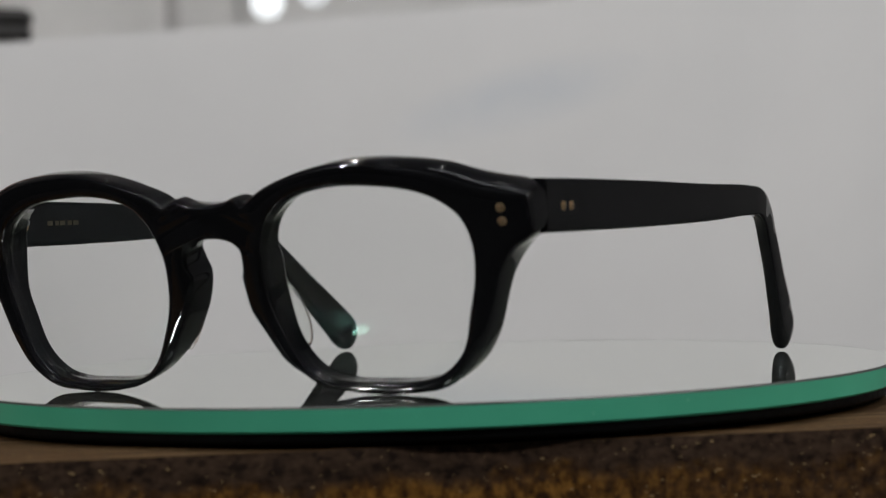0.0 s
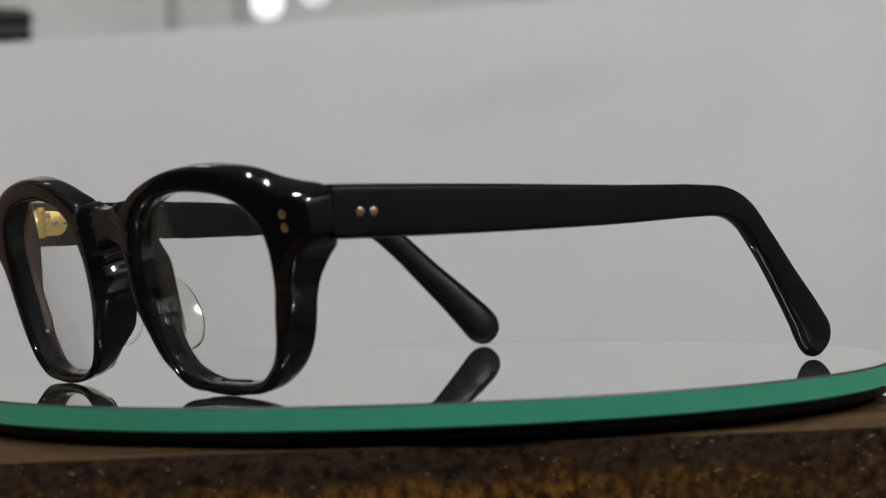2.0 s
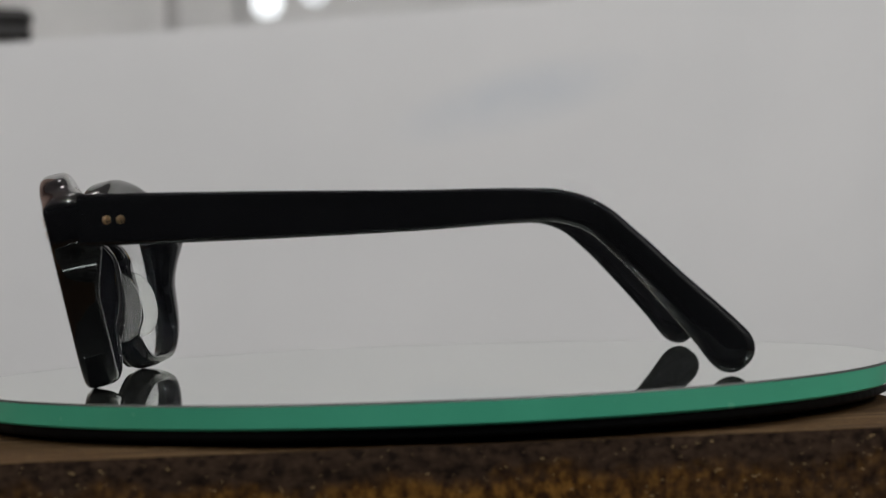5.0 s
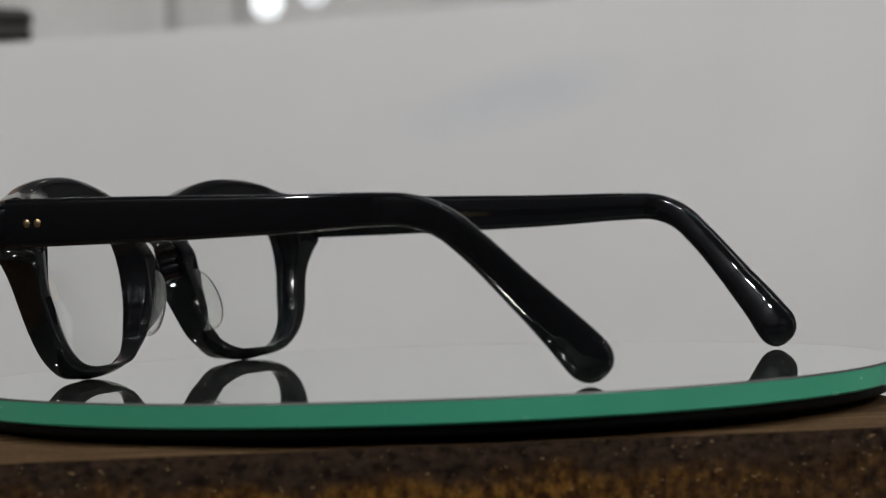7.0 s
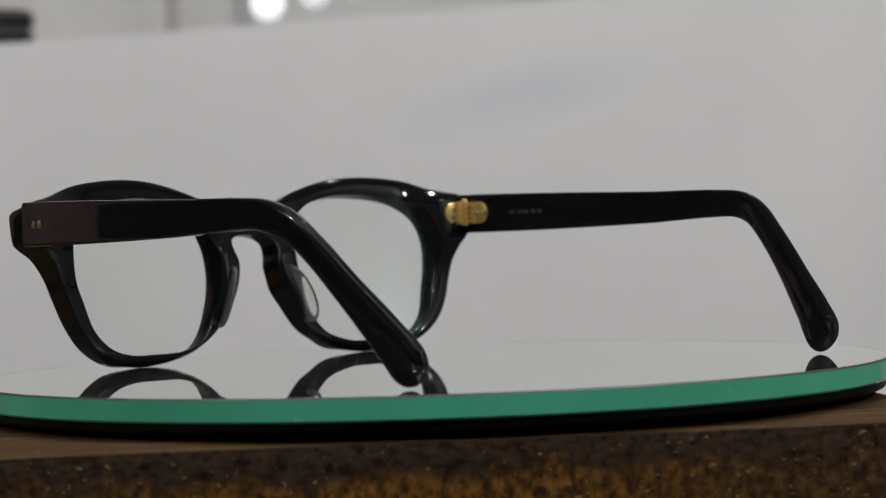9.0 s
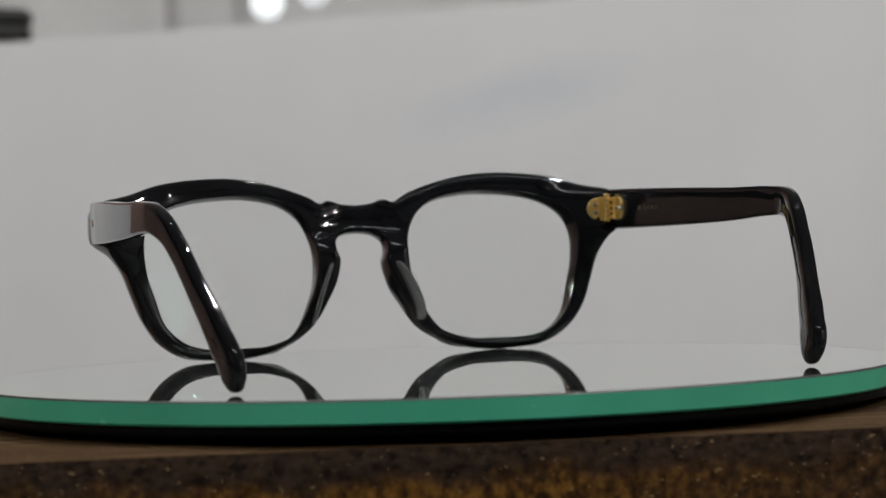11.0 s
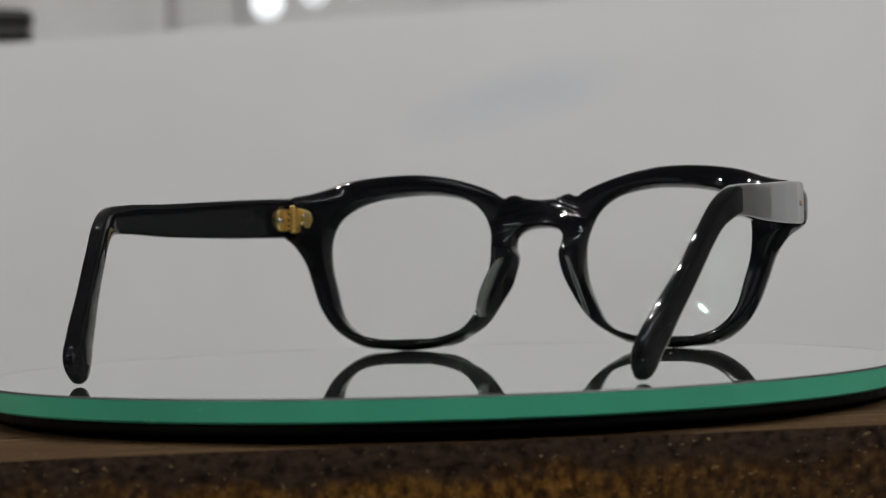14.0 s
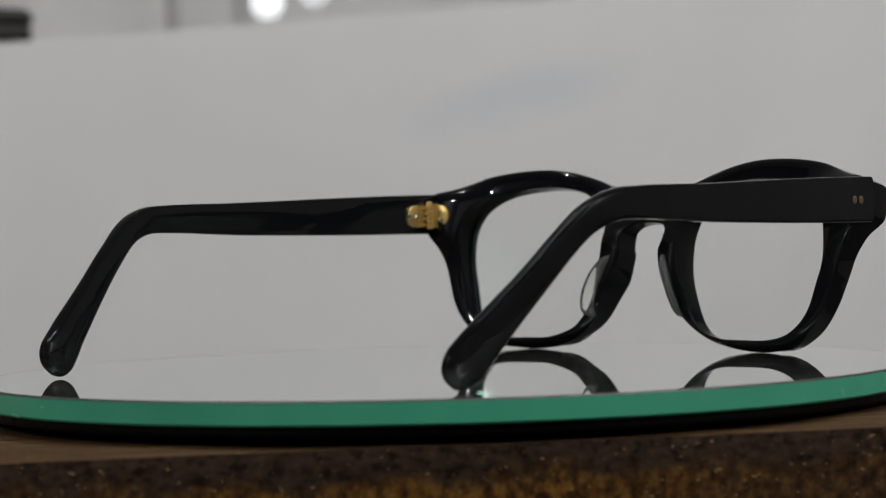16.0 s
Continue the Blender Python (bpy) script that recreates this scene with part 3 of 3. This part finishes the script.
def temple_mesh(side, spread):
    """spread: how far out the temple lies at its start, middle, bend, ear and tip."""
    bm = bmesh.new()
    ctrl = [TEMPLE_SIDE[0][:2]] + [s[:2] for s in TEMPLE_SIDE] + [TEMPLE_SIDE[-1][:2]]
    ctrl[0] = (2 * ctrl[1][0] - ctrl[2][0], ctrl[1][1])
    ctrl[-1] = tuple(2 * a - b for a, b in zip(ctrl[-2], ctrl[-3]))
    per = 10
    line = catmull(ctrl, per, False)
    at = np.arange(len(line)) / per
    keys = np.arange(len(TEMPLE_SIDE))
    width = np.interp(at, keys, [s[2] for s in TEMPLE_SIDE])
    thick = np.interp(at, keys, [s[3] for s in TEMPLE_SIDE])
    kernel = np.ones(9) / 9
    width = np.convolve(np.pad(width, 4, mode="edge"), kernel, "valid")
    d = np.gradient(line, axis=0)
    d /= np.linalg.norm(d, axis=1)[:, None]
    across = np.stack([d[:, 1], -d[:, 0]], 1)
    if across[0][1] < 0:
        across = -across
    xs = np.interp(-line[:, 0], *zip(*spread))
    xs = np.convolve(np.pad(xs, 6, mode="reflect", reflect_type="odd"), np.ones(13) / 13, "valid")
    m = 28
    # rounded end: further stations beyond the last, narrowing like half an ellipse
    stations = [(line[i], across[i], width[i], thick[i], xs[i]) for i in range(len(line))]
    for k in range(1, 10):
        a = math.pi / 2 * k / 10
        stations.append((line[-1] + d[-1] * 5.0 * math.sin(a), across[-1], width[-1] * math.cos(a) ** 0.8, thick[-1] * math.cos(a) ** 0.6, xs[-1] + (xs[-1] - xs[-4]) * 2.6 * math.sin(a)))
    rings = []
    for c, n, w, th, x in stations:
        ring = []
        e = 0.25 + 0.38 * ease((-c[0] - 70.0) / 35.0)
        for i in range(m):
            a = 2 * math.pi * i / m
            ca, sa = math.cos(a), math.sin(a)
            q = math.copysign(abs(ca) ** e, ca) * w / 2
            s = math.copysign(abs(sa) ** (e * 1.25), sa) * th / 2
            ring.append(bm.verts.new((side * (x + s) * MM, (c[0] + n[0] * q) * MM, (c[1] + n[1] * q) * MM)))
        rings.append(ring)
    for a, b in zip(rings, rings[1:]):
        for i in range(m):
            bm.faces.new((a[i], a[(i + 1) % m], b[(i + 1) % m], b[i]))
    bm.faces.new(rings[0])
    tip = bm.verts.new(sum((v.co for v in rings[-1]), Vector()) / m)
    for i in range(m):
        bm.faces.new((rings[-1][i], rings[-1][(i + 1) % m], tip))
    return bm


def rivet_mesh(r=0.88 * MM, h=0.30 * MM):
    return turned(((0, -h), (r, -h), (r, h * 0.22), (r * 0.93, h * 0.34), (0, h * 0.36)), 24)


def lobe(length, height, thick, n=14):
    """A flat hinge plate: square at one end, round at the other, from x = 0 to length."""
    bm = bmesh.new()
    outline = [(0, -height / 2), (length - height / 2, -height / 2)]
    outline += [(length - height / 2 + height / 2 * math.sin(a), -height / 2 * math.cos(a)) for a in (math.pi * k / n for k in range(1, n))]
    outline += [(length - height / 2, height / 2), (0, height / 2)]
    for y in (0, thick):
        bm.faces.new([bm.verts.new((x, y, z)) for x, z in outline])
    bm.verts.ensure_lookup_table()
    k = len(outline)
    for i in range(k):
        bm.faces.new((bm.verts[i], bm.verts[(i + 1) % k], bm.verts[k + (i + 1) % k], bm.verts[k + i]))
    bmesh.ops.recalc_face_normals(bm, faces=bm.faces)
    bmesh.ops.bevel(bm, geom=[e for e in bm.edges if abs(e.verts[0].co.y - e.verts[1].co.y) < 1e-9], offset=0.12 * MM, segments=2, affect="EDGES", profile=0.5)
    return bm


def hinge(glasses, side):
    h = part("hinge", lobe(4.6 * MM, 5.6 * MM, 0.9 * MM), GOLD, glasses, "gold-plated multi-barrel hinge")
    mid, back = (34.6, 2.0) if side > 0 else (33.9, 2.0)
    # plate on the end piece, its round end towards the lens
    turn = 180 if side > 0 else 0
    seat = pose(side * 62.5 * MM, (4.9 - back) * MM + (0.9 * MM if side > 0 else 0.0), mid * MM, 0, 0, turn - side * 6)
    h.matrix_basis = seat

    def place(ob, m):
        ob.matrix_basis = seat.inverted() @ m

    t = part("temple_plate", lobe(6.4 * MM, 5.6 * MM, 0.9 * MM), GOLD, h)
    # lies on the inner face of the temple
    place(t, pose(side * 64.4 * MM, (2.8 - back) * MM, mid * MM, 0, 0, -90) @ (Matrix.Identity(4) if side < 0 else pose(0, -0.9 * MM, 0)))
    for k in range(5):
        z = mid - 3.3 + k * 1.34
        b = part("barrel", turned(((0, 0), (0.75 * MM, 0), (0.85 * MM, 0.1 * MM), (0.85 * MM, 1.14 * MM), (0.75 * MM, 1.24 * MM), (0, 1.24 * MM)), 24), GOLD, h)
        smooth_by_angle(b)
        place(b, pose(side * 62.2 * MM, (3.0 - back) * MM, z * MM))
    p = part("pin", turned(((0, 0), (0.5 * MM, 0), (0.5 * MM, 6.7 * MM), (0, 6.7 * MM)), 16), DARK_PIN, h, "dark steel hinge pin")
    place(p, pose(side * 62.2 * MM, (3.0 - back) * MM, (mid - 3.3) * MM))
    f = part("flange", box(-0.35 * MM, 0.35 * MM, -0.9 * MM, 0.9 * MM, -3.0 * MM, 3.0 * MM, 0.12 * MM), GOLD, h, smooth=False)
    place(f, pose(side * 61.2 * MM, (4.0 - back) * MM, mid * MM))
    for dz in (-2.1, -0.7, 0.7, 2.1):
        k = part("knuckle", box(-0.8 * MM, 0.8 * MM, -1.0 * MM, 1.0 * MM, -0.42 * MM, 0.42 * MM, 0.1 * MM), GOLD, h, smooth=False)
        place(k, pose(side * 63.3 * MM, (1.9 - back) * MM, (mid + dz) * MM))
    f = part("flange", box(-0.7 * MM, 0.7 * MM, -0.3 * MM, 0.3 * MM, -2.7 * MM, 2.7 * MM, 0.12 * MM), GOLD, h, smooth=False)
    place(f, pose(side * 63.5 * MM, (0.6 - back) * MM, mid * MM))
    s = part("screw", turned(((0, 0), (0.7 * MM, 0), (0.7 * MM, 0.2 * MM), (0.5 * MM, 0.35 * MM), (0, 0.35 * MM)), 20), GOLD, h)
    place(s, pose(side * 62.2 * MM, (3.0 - back) * MM, (mid + 3.35) * MM))
    for dz in (-1.0, 1.0):
        w = part("temple_screw", turned(((0, -0.2 * MM), (0.65 * MM, -0.2 * MM), (0.55 * MM, 0.2 * MM), (0, 0.3 * MM)), 16), STEEL, h)
        place(w, pose(side * 63.45 * MM, (-1.9 - dz * 1.2 - back) * MM, mid * MM, 0, -side * 90, 0))
        r = part("rivet_head", turned(((0, -0.2 * MM), (0.6 * MM, -0.2 * MM), (0.5 * MM, 0.2 * MM), (0, 0.3 * MM)), 16), STEEL, h)
        place(r, pose(side * 60.0 * MM, (4.75 - back) * MM, (mid + dz) * MM, 90, 0, 0))
    return h


def eyeglasses():
    g = tagged(new("eyeglasses"), "glossy black acetate eyeglasses with clear lenses, open on a mirror", "eyeglasses")
    bm = bmesh.new()
    for side in (1, -1):
        front_half(bm, side)
    bmesh.ops.remove_doubles(bm, verts=bm.verts, dist=1e-6)
    part("front_frame", bm, ACETATE, g, "polished thick black acetate front with keyhole bridge")
    spread_a = [(-7, 65.7), (0, 66.1), (20, 67.8), (60, 69.8), (88, 69.3), (104, 65.2), (118, 61.3), (130, 58.8)]
    spread_b = [(-7, 65.7), (0, 66.1), (20, 67.8), (60, 70.2), (88, 70.5), (104, 66.2), (118, 60.6), (130, 57.2)]
    for side, spread in ((-1, spread_a), (1, spread_b)):
        lens = part("lens", lens_mesh(side), LENS, g, "clear uncoated-looking demo lens with a faint green tint")
        smooth_by_angle(lens, 30)
        lens.visible_shadow = False
        pad = part("nose_pad", nose_pad_mesh(side), PAD, g, "clear acetate nose pad")
        smooth_by_angle(pad, 50)
        temple = part("temple", temple_mesh(side, spread), TEMPLE, g, "black acetate temple with a curved ear piece")
        smooth_by_angle(temple, 60)
        for y in (0.3, -2.5):
            part("rivet", rivet_mesh(), BRASS, temple, "round brass rivet", m=pose(side * (np.interp(-y, *zip(*spread)) + 2.32) * MM, y * MM, 34.3 * MM, 0, side * 90, side * 4.5))
        for dv in (35.0, 32.5):
            p = front_point(side * 63.1, dv, thickness(63.1) + 0.12)
            turn = Euler((-math.pi / 2 - TILT, 0, 0)).to_matrix().to_4x4()
            part("rivet", rivet_mesh(), BRASS, g, "round brass rivet", m=Matrix.Translation(p) @ Matrix.Rotation(-side * math.atan(2 * 63.1 / 645), 4, "Z") @ turn)
        # faint gilt marking inside the temple: plain bars
        for k, wide in enumerate(() if side < 0 else (1.8, 1.3, 1.9, 1.5, 1.8)):
            y = -15.0 - k * 2.4
            x = np.interp(-y, *zip(*spread)) - 2.24
            part("marking", box(-0.10 * MM, 0.10 * MM, 0, wide * MM, 33.9 * MM, 34.9 * MM), PRINT, temple, "small gilt marking", smooth=False, m=pose(side * x * MM, y * MM, 0, 0, 0, side * 3.2))
        hinge(g, side)
    return g


# ------------------------------------------------------------------ turning
RATE, START = -12.027, 149.03


def motions():
    times = [0.5 * k for k in range(33)]
    for thing, height, x, y in ((PLATTER, -WOOD_Z - 0.0008, 0.00073, 0.0019), (GLASSES, -0.0008, 0.0031, 0.06085)):
        lift = 0.00015 if thing is GLASSES else 0.0
        walk(thing, [(t, pose(0, 0, height, 0, 0, START + RATE * t) @ pose(0, 0, 0, -0.289, 0.037, 0) @ pose(x, y, lift)) for t in times])


setting()
screen()
far_things()
wooden_stand()
PLATTER = turntable()
GLASSES = eyeglasses()
motions()
